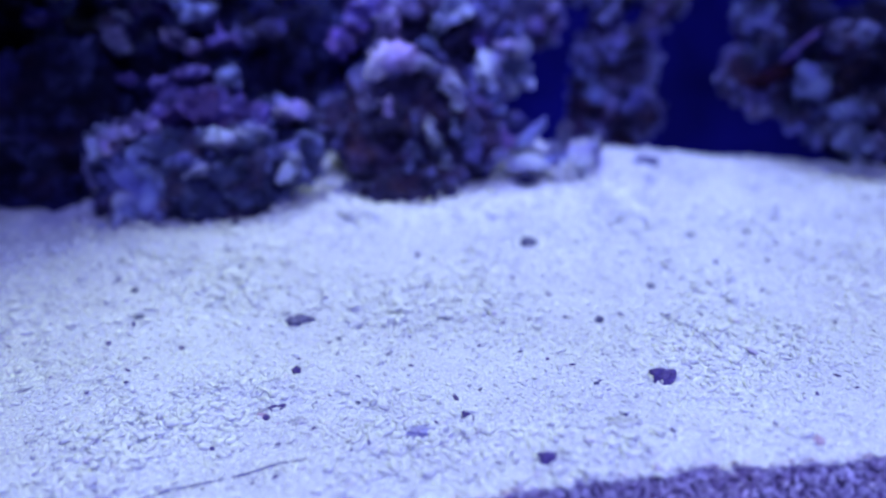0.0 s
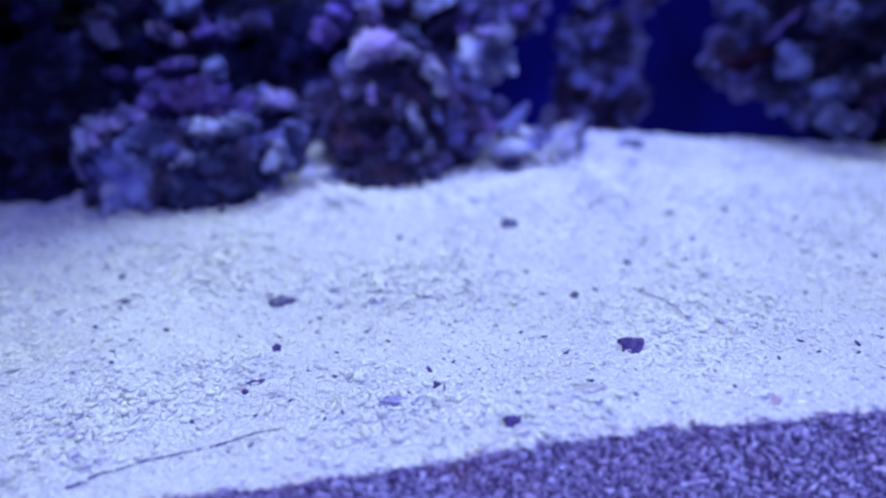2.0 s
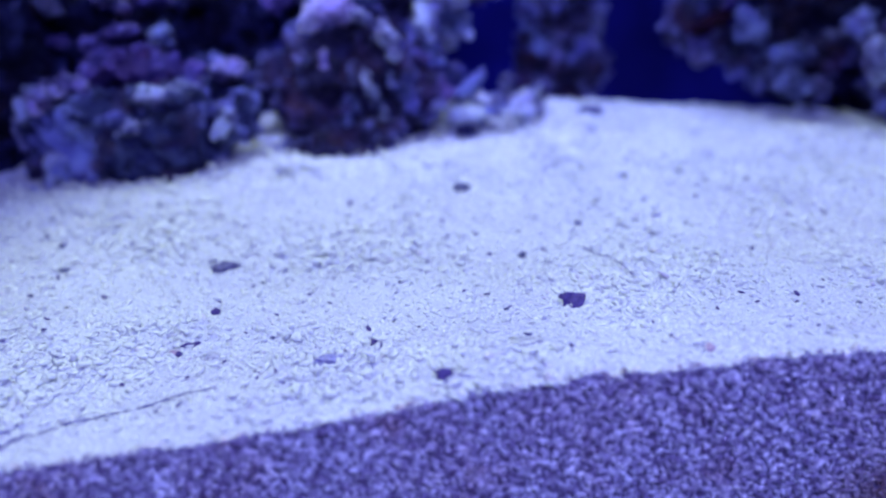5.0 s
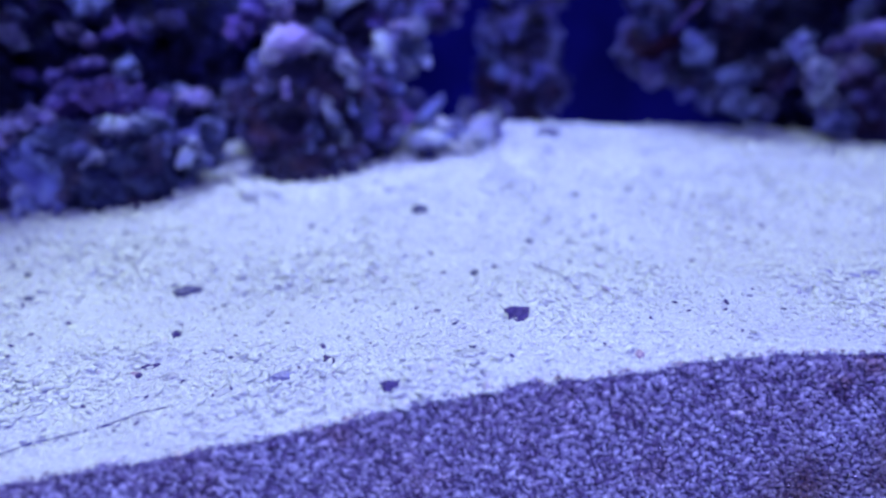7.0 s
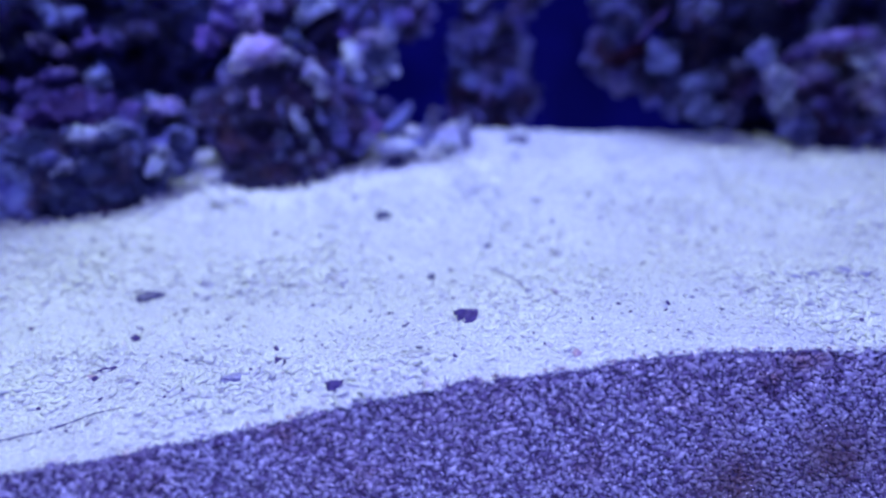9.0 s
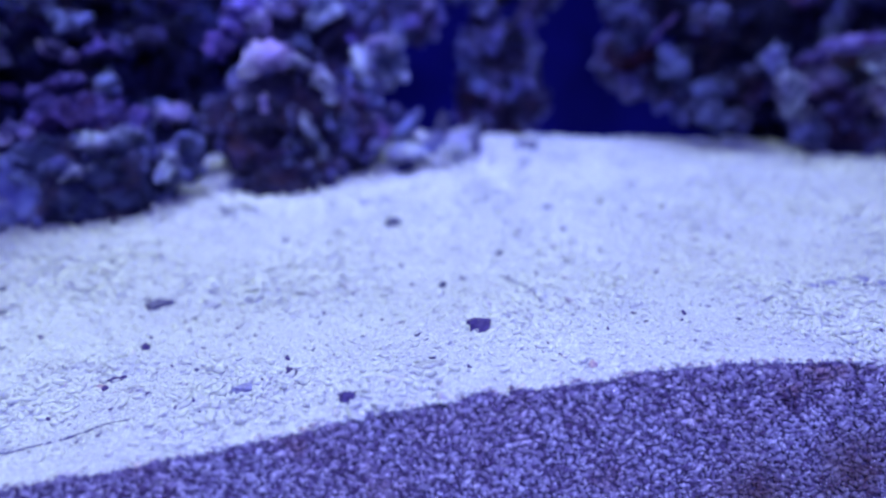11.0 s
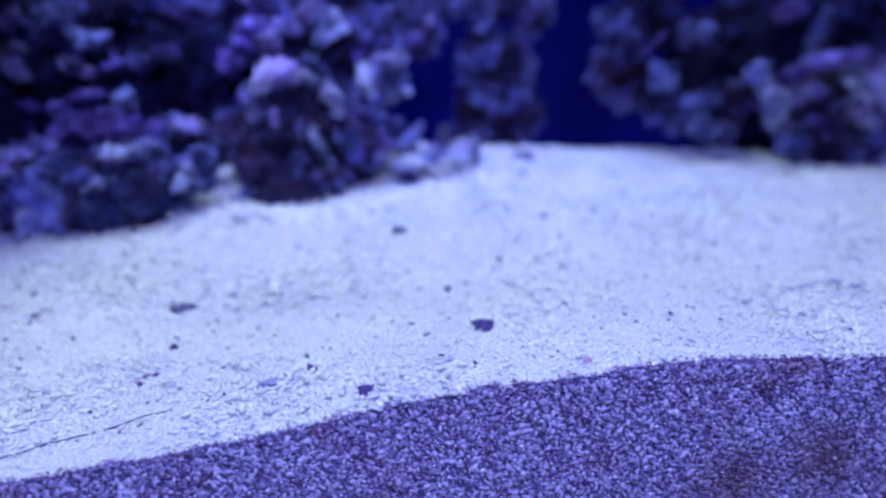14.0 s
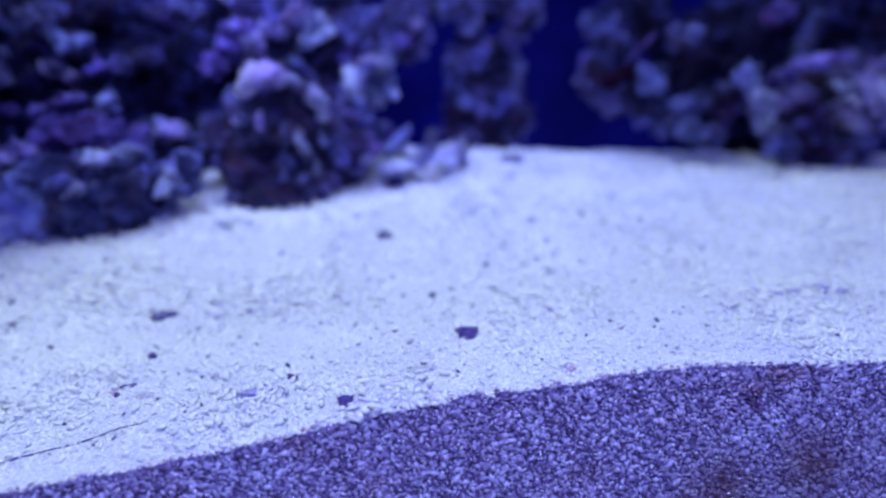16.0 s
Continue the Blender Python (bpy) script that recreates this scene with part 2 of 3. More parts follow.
def rotations(r, n, flat):
    """Random turns about z with a tilt of up to flat radians."""
    a, b, c = r.uniform(0, 2 * math.pi, n), r.normal(0, flat, n), r.normal(0, flat, n)
    za, zb, zc = np.zeros(n), np.zeros(n), np.zeros(n)
    rz = np.stack([np.cos(a), -np.sin(a), za, np.sin(a), np.cos(a), za, za, za, za + 1], -1).reshape(-1, 3, 3)
    rx = np.stack([zb + 1, zb, zb, zb, np.cos(b), -np.sin(b), zb, np.sin(b), np.cos(b)], -1).reshape(-1, 3, 3)
    ry = np.stack([np.cos(c), zc, np.sin(c), zc, zc + 1, zc, -np.sin(c), zc, np.cos(c)], -1).reshape(-1, 3, 3)
    return rz, rx @ ry

def grains(name, places, sizes, seed, frame_m, label, mat=SAND, thin=1.0, tilt=0.45, smooth=True):
    """One mesh of many small rounded grains. frame_m turns their flat side."""
    r = np.random.RandomState(seed)
    n = len(places)
    base, tris = ico()
    v = base[None] * r.uniform(0.72, 1.25, (n, len(base), 1))
    shape = np.stack([r.uniform(0.9, 2.0, n), r.uniform(0.6, 1.0, n), r.uniform(0.45, 0.8, n) * thin], -1)
    v = v * shape[:, None, :] * sizes[:, None, None] * 0.5
    rz, rt = rotations(r, n, tilt)
    v = np.einsum("nij,nkj->nki", rt @ rz, v)
    v = v @ np.array(frame_m).T + places[:, None, :]
    f = (tris[None] + (np.arange(n) * len(base))[:, None, None]).reshape(-1, 3)
    return tagged(new(name, mesh_from(name, v.reshape(-1, 3), f, mat, smooth)), label, "sand", kind="stuff")

def scatter(seed, x0, x1, v0, v1, step):
    r = np.random.RandomState(seed)
    X, V = np.meshgrid(np.arange(x0, x1, step), np.arange(v0, v1, step))
    X = X.ravel() + r.uniform(-0.5, 0.5, X.size) * step
    V = V.ravel() + r.uniform(-0.5, 0.5, V.size) * step
    return X, np.maximum(V, 0.0005), r

def grains_on_top():
    for k, (x0, x1, v0, v1, step, big) in enumerate(((-0.36, 0.60, 0.0, 0.22, 0.0029, 0.0029), (-0.50, 0.80, 0.22, 0.42, 0.0042, 0.0042), (-0.64, 1.0, 0.42, 0.70, 0.0066, 0.0065))):
        X, V, r = scatter(20 + k, x0, x1, v0, v1, step)
        loose = coarse(X, glass_y(X) + V)
        s = big * np.exp(np.clip(r.normal(0, 0.34, len(X)), -0.9, 0.55)) * (0.85 + 0.55 * loose)
        proud = r.uniform(0, 1, len(X)) < 0.06 + 0.26 * loose
        Z = sand_height(X, V) + s * np.where(proud, r.uniform(0.1, 0.45, len(X)), r.uniform(-0.22, 0.06, len(X)))
        grains("sand_grains", np.stack([X, glass_y(X) + V, Z], -1), s, 40 + k, np.eye(3), "loose pale coral sand grains lying on the bed", thin=0.8, tilt=0.36)

def grains_at_front():
    r = np.random.RandomState(9)
    step = 0.0024
    X, D = np.meshgrid(np.arange(-0.30, 0.56, step), np.arange(0.0, 0.15, step * 0.9))
    X = X.ravel() + r.uniform(-0.5, 0.5, X.size) * step
    D = np.maximum(D.ravel() + r.uniform(-0.5, 0.5, D.size) * step, -0.001)
    s = 0.0029 * np.exp(np.clip(r.normal(0, 0.36, len(X)), -0.8, 0.55))
    Z = sand_height(X, np.zeros_like(X)) - D
    Y = glass_y(X) + s * 0.2 + r.uniform(0, 0.0012, len(X))
    turn = np.array(((1, 0, 0), (0, 0, -1), (0, 1, 0)))
    grains("sand_grains", np.stack([X, Y, Z], -1), s, 50, turn, "coral sand grains packed against the tank front, stained by algae", STAINED)

def box(name, x0, x1, y0, y1, z0, z1, mat):
    bm = bmesh.new()
    bmesh.ops.create_cube(bm, size=1)
    for v in bm.verts:
        v.co = Vector(((x0 + x1) / 2 + v.co.x * (x1 - x0), (y0 + y1) / 2 + v.co.y * (y1 - y0), (z0 + z1) / 2 + v.co.z * (z1 - z0)))
    me = bpy.data.meshes.new(name)
    bm.to_mesh(me)
    bm.free()
    me.materials.append(mat)
    return me

# Dark violet behind the front grains, painting the shade in their gaps.
GAP_SHADE = plain("dark_gap_sand", (0.25, 0.20, 0.32), 0.8, 200, 0.5)
HALL = plain("dark_hall_paint", (0.03, 0.03, 0.05), 0.8, 4, 0.3)
WALL_BLUE = plain("blue_tank_wall", (0.010, 0.009, 0.19), 0.95, 3, 0.55)
def setting():
    sand_bed()
    for name, dims in (("wall_back", (-1.7, 2.0, 1.75, 1.79, -0.4, 1.3)), ("wall_left", (-1.74, -1.7, 0.06, 1.75, -0.4, 1.3)), ("wall_right", (2.0, 2.04, 0.4, 1.75, -0.4, 1.3))):
        tagged(new(name, box(name, *dims, WALL_BLUE)), "deep blue wall of the aquarium tank", "tank wall", kind="structure")
    base = box("tank_base", -1.74, 2.04, 0.50, 1.79, -1.25, -0.355, HALL)
    for v in base.vertices:
        if v.co.y < 1:
            v.co.y = glass_y(v.co.x) + 0.004
    tagged(new("tank_base", base), "plain dark plinth under the aquarium tank", "plinth", kind="structure")
    tagged(new("floor", box("floor", -3.0, 3.2, -2.6, 1.9, -1.29, -1.25, HALL)), "dark floor of the visitors' hall", "floor", kind="structure")
    tagged(new("wall_south", box("wall_south", -3.0, 3.2, -2.64, -2.6, -1.29, 1.5, HALL)), "plain dark wall of the visitors' hall", "wall", kind="structure")
setting()

# ---- rocks ----
def lump(name, seed, size, rough, detail, mat):
    """A craggy boulder round its own origin, with a value that highlights its ridges and shades its holes in colour."""
    bm = bmesh.new()
    bmesh.ops.create_icosphere(bm, subdivisions=detail, radius=1)
    off = Vector((seed * 3.7, seed * 1.3, seed * 7.1))
    stretch = Vector(size) / max(size)
    paleness = []
    for v in bm.verts:
        d = v.co.normalized()
        q = Vector((d.x * stretch.x, d.y * stretch.y, d.z * stretch.z)) + off
        big = noise.fractal(d + off, 0.9, 2.0, 3)
        warp = q * 2.4 + Vector((noise.noise(q * 2), noise.noise(q * 2 + off), noise.noise(q * 2 - off))) * 0.7
        ridge = 1 - min(1, abs(noise.noise(warp * 1.2)) * 3.0)
        hole = max(0, noise.noise(q * 3.4 - off) - 0.12)
        fold = min(1, abs(noise.noise(warp * 2.7 + off)) * 2.4)
        pit = noise.noise(q * 8) * 0.6 + noise.noise(q * 19) * 0.4
        s = 1 + rough * (big * 0.40 + ridge * 0.24 + fold * 0.12 + pit * 0.20 - 0.10 - hole * 0.9)
        v.co = Vector((d.x * size[0] * s, d.y * size[1] * s, d.z * size[2] * s))
        # Holes lower the value, so their shade is painted into the rock colour.
        paleness.append(min(1, max(0, 0.42 * ridge + 0.42 * fold + 0.45 * pit - 1.2 * hole)))
    me = bpy.data.meshes.new(name)
    bm.to_mesh(me)
    bm.free()
    me.attributes.new("crust", "FLOAT", "POINT").data.foreach_set("value", paleness)
    me.polygons.foreach_set("use_smooth", [True] * len(me.polygons))
    me.materials.append(mat)
    return me

def stub(seed, mat):
    """A short knobbly coral branch along z, of unit length."""
    r = random.Random(seed)
    rings, seg = 9, 9
    verts, faces, paleness = [], [], []
    bend = Vector((r.uniform(-0.4, 0.4), r.uniform(-0.4, 0.4), 0))
    for i in range(rings):
        t = i / (rings - 1)
        c = bend * t * t + Vector((0, 0, t))
        w = (0.26 - 0.06 * t) * (1 if t < 0.8 else (0.85 if t < 0.95 else 0.5))
        for j in range(seg):
            a = 2 * math.pi * j / seg
            p = Vector((math.cos(a), math.sin(a), t * 3 + seed))
            k = w * (1 + 0.7 * noise.noise(p * 1.5) + 0.4 * noise.noise(p * 3.7))
            verts.append(c + Vector((math.cos(a) * k, math.sin(a) * k, 0.12 * noise.noise(p * 3))))
            paleness.append(0.55 * t + 0.3 * noise.noise(p * 2.5))
    for i in range(rings - 1):
        for j in range(seg):
            a, b = i * seg + j, i * seg + (j + 1) % seg
            faces.append((a, b, b + seg, a + seg))
    verts.append(bend + Vector((0, 0, 1.05)))
    paleness.append(0.55)
    for j in range(seg):
        faces.append(((rings - 1) * seg + j, (rings - 1) * seg + (j + 1) % seg, len(verts) - 1))
    me = bpy.data.meshes.new("branch")
    me.from_pydata([v[:] for v in verts], [], faces)
    me.attributes.new("crust", "FLOAT", "POINT").data.foreach_set("value", paleness)
    me.polygons.foreach_set("use_smooth", [True] * len(me.polygons))
    me.materials.append(mat)
    return me

STUBS = {m.name: [stub(10 * k + 3, m) for k in range(7)] for m in (ROCK, ROCK_PINK, ROCK_DARK, ROCK_DIM, ROCK_LILAC, ROCK_PALE, ROCK_VIOLET, ROCK_BROWN, CRUST, RUBBLE)}

def crag(name, place, size, tilt, patches, mat, seed, detail):
    """A craggy mass round its own origin: knobs parted by creases, hollows, and a value (crust) that pales knobs,
    paints shade in hollows and follows patches.
    """
    bm = bmesh.new()
    bmesh.ops.create_icosphere(bm, subdivisions=detail, radius=1)
    off = Vector((seed * 3.7, seed * 1.3, seed * 7.1))
    small = min(size)
    power = 3.0 if small > 0.03 else 2.3
    cell = max(46, 1.1 / small)
    turn = Matrix.Rotation(radians(tilt), 3, "Y")
    paleness = []
    for v in bm.verts:
        d = v.co.normalized()
        d = d / (abs(d.x) ** power + abs(d.y) ** power + abs(d.z) ** power) ** (1 / power)
        p = Vector((d.x * size[0], d.y * size[1], d.z * size[2]))
        p += noise.noise_vector((p + off) * (0.9 / small)) * 0.42 * small
        out = Vector((d.x / size[0], d.y / size[1], d.z / size[2])).normalized()
        q = p + off
        sway = noise.noise_vector(q * 28) * 0.008
        knob = 0.55 - noise.voronoi((q + sway) * cell)[0][0]
        fine = 0.5 - noise.voronoi((q + sway) * 2.6 * cell)[0][0]
        crease = min(1, abs(noise.noise((q + sway) * 30)) * 3)
        hollow = max(0, noise.noise(q * 26 - off) - 0.10)
        broad = noise.noise(q * 11)
        rise = broad * 0.30 * small + min(0.022, 0.75 * small) * knob + min(0.007, 0.30 * small) * fine
        rise += min(0.006, 0.25 * small) * (crease - 0.6) - min(0.045, 0.9 * small) * hollow
        v.co = turn @ (p + out * rise)
        here = Vector(place) + v.co
        # Knobs turn paler, hollows and creases darker: relief shading put into colour.
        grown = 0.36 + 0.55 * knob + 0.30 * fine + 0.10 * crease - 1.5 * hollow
        # Below zero: shade of hollows and undersides painted in, plus brown patches.
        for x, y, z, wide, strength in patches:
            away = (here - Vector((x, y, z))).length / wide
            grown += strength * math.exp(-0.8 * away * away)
        paleness.append(min(1, max(0, grown)))
    me = bpy.data.meshes.new(name)
    bm.to_mesh(me)
    bm.free()
    me.attributes.new("crust", "FLOAT", "POINT").data.foreach_set("value", paleness)
    me.polygons.foreach_set("use_smooth", [True] * len(me.polygons))
    me.materials.append(mat)
    return me

def reef_rock(seed, label, masses, patches=(), stubs=1.0):
    """A rock grown together of boulders, knobs and crusts. masses: part, place, half sizes, tilt, material. patches:
    place, width, strength; pale crust above zero, painted shade of hollows below.
    """
    root = tagged(new("live_rock"), label, "rock", "rocks of the reef wall")
    r = random.Random(seed)
    base = Vector(masses[0][1])
    root.matrix_world = pose(*base)
    for k, (name, place, size, tilt, mat) in enumerate(masses):
        detail = 7 if max(size) > 0.08 else 6 if max(size) > 0.028 else 5
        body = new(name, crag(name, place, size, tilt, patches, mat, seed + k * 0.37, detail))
        body.parent = root
        body.matrix_local = pose(*(Vector(place) - base))
        if name in ("boulder", "knob", "coralline_crust"):
            ragged(r, body, mat, max(size), stubs)
    return root

def ragged(r, body, mat, wide, share):
    """Short knobbly stubs grown all over a mass, as its parts."""
    me = body.data
    reach = 0.006 + 0.06 * min(wide, 0.10)
    polys = [p for p in me.polygons if p.normal.z > -0.5 and p.normal.y < 0.5]
    for p in r.sample(polys, min(len(polys), int((5 + wide * 620) * share))):
        n = (p.normal + Vector((r.uniform(-0.7, 0.7), r.uniform(-0.7, 0.7), 0.2 + r.uniform(-0.5, 0.5)))).normalized()
        length = reach * math.exp(r.gauss(0, 0.35))
        thick = length * r.uniform(0.35, 1.0)
        b = new("branch", r.choice(STUBS[mat.name]))
        b.parent = body
        b.matrix_local = Matrix.LocRotScale(p.center - n * length * 0.4, n.to_track_quat("Z", "Y"), (thick, thick, length))

def rocks():
    reef_rock(1, "low blocky rock crusted with pale and violet algae on the sand", [
        ("boulder", (-0.292, 0.720, 0.107), (0.095, 0.075, 0.053), 0, ROCK_DIM),
        ("boulder", (-0.359, 0.700, 0.109), (0.037, 0.050, 0.053), 0, ROCK),
        ("boulder", (-0.339, 0.683, 0.159), (0.029, 0.030, 0.016), -8, ROCK_PINK),
        ("boulder", (-0.228, 0.685, 0.149), (0.040, 0.030, 0.013), -2, ROCK),
        ("knob", (-0.181, 0.695, 0.117), (0.012, 0.017, 0.022), 0, ROCK),
        ("knob", (-0.263, 0.655, 0.121), (0.015, 0.010, 0.005), -22, ROCK),
        ("knob", (-0.352, 0.657, 0.151), (0.012, 0.009, 0.007), -30, CRUST),
        ("knob", (-0.171, 0.738, 0.120), (0.021, 0.022, 0.025), 0, ROCK_DIM)], [
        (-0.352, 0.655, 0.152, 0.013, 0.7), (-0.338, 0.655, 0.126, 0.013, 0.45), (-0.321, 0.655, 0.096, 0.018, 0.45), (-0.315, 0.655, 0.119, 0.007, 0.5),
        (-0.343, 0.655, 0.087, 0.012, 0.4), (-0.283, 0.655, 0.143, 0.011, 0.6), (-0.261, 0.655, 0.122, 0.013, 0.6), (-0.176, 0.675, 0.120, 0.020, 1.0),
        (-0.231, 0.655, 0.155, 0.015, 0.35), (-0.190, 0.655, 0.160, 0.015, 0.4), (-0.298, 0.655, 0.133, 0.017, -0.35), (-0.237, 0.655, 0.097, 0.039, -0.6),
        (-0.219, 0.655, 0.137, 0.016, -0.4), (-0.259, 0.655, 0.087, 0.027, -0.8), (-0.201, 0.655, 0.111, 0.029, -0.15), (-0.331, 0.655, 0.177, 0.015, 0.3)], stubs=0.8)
    reef_rock(12, "violet coralline rock lying behind the low rock", [
        ("boulder", (-0.295, 0.732, 0.184), (0.038, 0.045, 0.022), 0, ROCK_VIOLET),
        ("boulder", (-0.253, 0.746, 0.172), (0.038, 0.035, 0.017), 16, ROCK_VIOLET),
        ("knob", (-0.302, 0.744, 0.220), (0.025, 0.015, 0.006), -14, ROCK_VIOLET),
        ("knob", (-0.330, 0.742, 0.210), (0.013, 0.011, 0.009), 0, ROCK_VIOLET),
        ("knob", (-0.308, 0.702, 0.188), (0.004, 0.005, 0.005), 0, ROCK),
        ("knob", (-0.267, 0.708, 0.177), (0.005, 0.004, 0.004), 0, ROCK),
        ("knob", (-0.267, 0.774, 0.214), (0.015, 0.015, 0.015), 0, ROCK_DIM),
        ("knob", (-0.197, 0.789, 0.177), (0.020, 0.015, 0.011), 0, ROCK_PINK),
        ("knob", (-0.224, 0.799, 0.184), (0.018, 0.014, 0.011), 0, ROCK_DIM),
        ("boulder", (-0.234, 0.818, 0.153), (0.043, 0.031, 0.020), 0, ROCK_DARK)], [
        (-0.285, 0.705, 0.197, 0.019, 0.3), (-0.262, 0.705, 0.188, 0.018, 0.2), (-0.297, 0.705, 0.177, 0.015, 0.1), (-0.280, 0.705, 0.164, 0.021, -0.8),
        (-0.223, 0.705, 0.169, 0.025, -0.2), (-0.194, 0.780, 0.182, 0.015, 0.4), (-0.264, 0.765, 0.218, 0.011, 0.25), (-0.267, 0.765, 0.196, 0.013, -0.5)], stubs=0.5)
    reef_rock(3, "large dark hollow rock with a pink coralline crest", [
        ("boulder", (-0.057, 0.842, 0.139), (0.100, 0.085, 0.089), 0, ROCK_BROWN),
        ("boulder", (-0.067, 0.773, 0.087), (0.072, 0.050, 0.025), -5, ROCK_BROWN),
        ("coralline_crust", (-0.069, 0.766, 0.231), (0.027, 0.024, 0.015), 0, CRUST),
        ("coralline_crust", (-0.089, 0.759, 0.219), (0.015, 0.011, 0.008), -20, CRUST),
        ("knob", (-0.078, 0.778, 0.259), (0.010, 0.018, 0.027), 6, ROCK_PINK),
        ("knob", (-0.029, 0.759, 0.219), (0.020, 0.013, 0.007), 18, ROCK_PALE),
        ("knob", (-0.006, 0.754, 0.201), (0.009, 0.012, 0.015), -20, ROCK_PALE),
        ("knob", (-0.001, 0.754, 0.181), (0.008, 0.008, 0.008), 10, ROCK_PALE),
        ("knob", (-0.077, 0.758, 0.177), (0.009, 0.010, 0.012), -10, CRUST),
        ("knob", (-0.100, 0.763, 0.181), (0.008, 0.010, 0.012), 10, ROCK_PINK)], [
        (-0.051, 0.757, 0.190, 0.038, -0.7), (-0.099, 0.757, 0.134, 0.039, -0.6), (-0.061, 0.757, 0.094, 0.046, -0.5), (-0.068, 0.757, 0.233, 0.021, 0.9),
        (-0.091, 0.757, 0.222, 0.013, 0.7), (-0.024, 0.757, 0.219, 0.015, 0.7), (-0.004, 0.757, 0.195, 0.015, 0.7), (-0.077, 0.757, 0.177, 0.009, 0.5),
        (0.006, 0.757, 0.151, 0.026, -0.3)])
    reef_rock(13, "knobbly folds of pale coral rock on the hollow rock", [
        ("boulder", (0.048, 0.846, 0.219), (0.033, 0.035, 0.033), 0, ROCK),
        ("knob", (0.058, 0.820, 0.241), (0.020, 0.014, 0.008), 12, ROCK_PALE),
        ("knob", (0.034, 0.819, 0.220), (0.010, 0.015, 0.020), -14, ROCK_PALE),
        ("knob", (0.039, 0.819, 0.180), (0.016, 0.015, 0.014), 0, ROCK_DIM),
        ("knob", (0.063, 0.827, 0.156), (0.014, 0.012, 0.010), 0, ROCK_DIM),
        ("knob", (0.024, 0.825, 0.253), (0.010, 0.009, 0.008), 0, ROCK_VIOLET),
        ("knob", (-0.028, 0.751, 0.142), (0.004, 0.012, 0.020), -24, ROCK),
        ("knob", (-0.014, 0.747, 0.115), (0.006, 0.008, 0.011), -10, ROCK),
        ("knob", (-0.054, 0.750, 0.123), (0.008, 0.012, 0.015), 14, ROCK_DIM),
        ("knob", (-0.048, 0.752, 0.161), (0.004, 0.009, 0.014), -4, ROCK_DIM),
        ("knob", (-0.002, 0.753, 0.148), (0.005, 0.009, 0.013), -10, ROCK_DIM),
        ("knob", (0.013, 0.772, 0.161), (0.008, 0.012, 0.017), -24, ROCK_DIM),
        ("knob", (0.013, 0.760, 0.130), (0.009, 0.013, 0.018), -16, ROCK_DIM),
        ("knob", (0.036, 0.784, 0.127), (0.016, 0.015, 0.015), -10, ROCK)], [
        (0.063, 0.820, 0.216, 0.013, -0.8), (0.057, 0.815, 0.242, 0.013, 0.4), (0.033, 0.810, 0.223, 0.012, 0.4), (0.052, 0.810, 0.190, 0.009, -0.4),
        (-0.026, 0.744, 0.140, 0.014, 0.1), (-0.014, 0.742, 0.114, 0.010, 0.25), (-0.055, 0.743, 0.122, 0.013, -0.2), (0.013, 0.752, 0.130, 0.013, 0.2)])
    reef_rock(4, "upper rock of knobbly folds behind the pink crest", [
        ("boulder", (-0.066, 0.886, 0.302), (0.065, 0.060, 0.050), 0, ROCK_BROWN),
        ("boulder", (0.027, 0.896, 0.275), (0.051, 0.060, 0.044), 0, ROCK_BROWN),
        ("knob", (-0.004, 0.819, 0.288), (0.016, 0.016, 0.016), -30, ROCK),
        ("knob", (-0.020, 0.816, 0.271), (0.008, 0.011, 0.013), 30, ROCK),
        ("knob", (-0.029, 0.818, 0.304), (0.016, 0.014, 0.012), 0, ROCK_PINK),
        ("knob", (-0.058, 0.819, 0.286), (0.017, 0.015, 0.012), 10, ROCK_PINK),
        ("knob", (-0.108, 0.831, 0.295), (0.023, 0.018, 0.014), 10, ROCK_VIOLET),
        ("knob", (-0.138, 0.809, 0.250), (0.018, 0.015, 0.014), 0, ROCK_VIOLET),
        ("knob", (-0.123, 0.829, 0.273), (0.016, 0.014, 0.012), 20, ROCK_VIOLET),
        ("knob", (-0.033, 0.805, 0.249), (0.009, 0.008, 0.007), 20, ROCK_DIM),
        ("knob", (0.041, 0.841, 0.293), (0.020, 0.018, 0.016), 0, ROCK_DIM),
        ("knob", (-0.075, 0.858, 0.335), (0.042, 0.031, 0.021), 0, ROCK_PINK),
        ("knob", (0.008, 0.866, 0.336), (0.035, 0.027, 0.019), 0, ROCK_DIM)], [
        (-0.047, 0.820, 0.265, 0.027, -0.5), (0.013, 0.820, 0.247, 0.020, -0.4), (-0.134, 0.800, 0.231, 0.020, -0.5)])
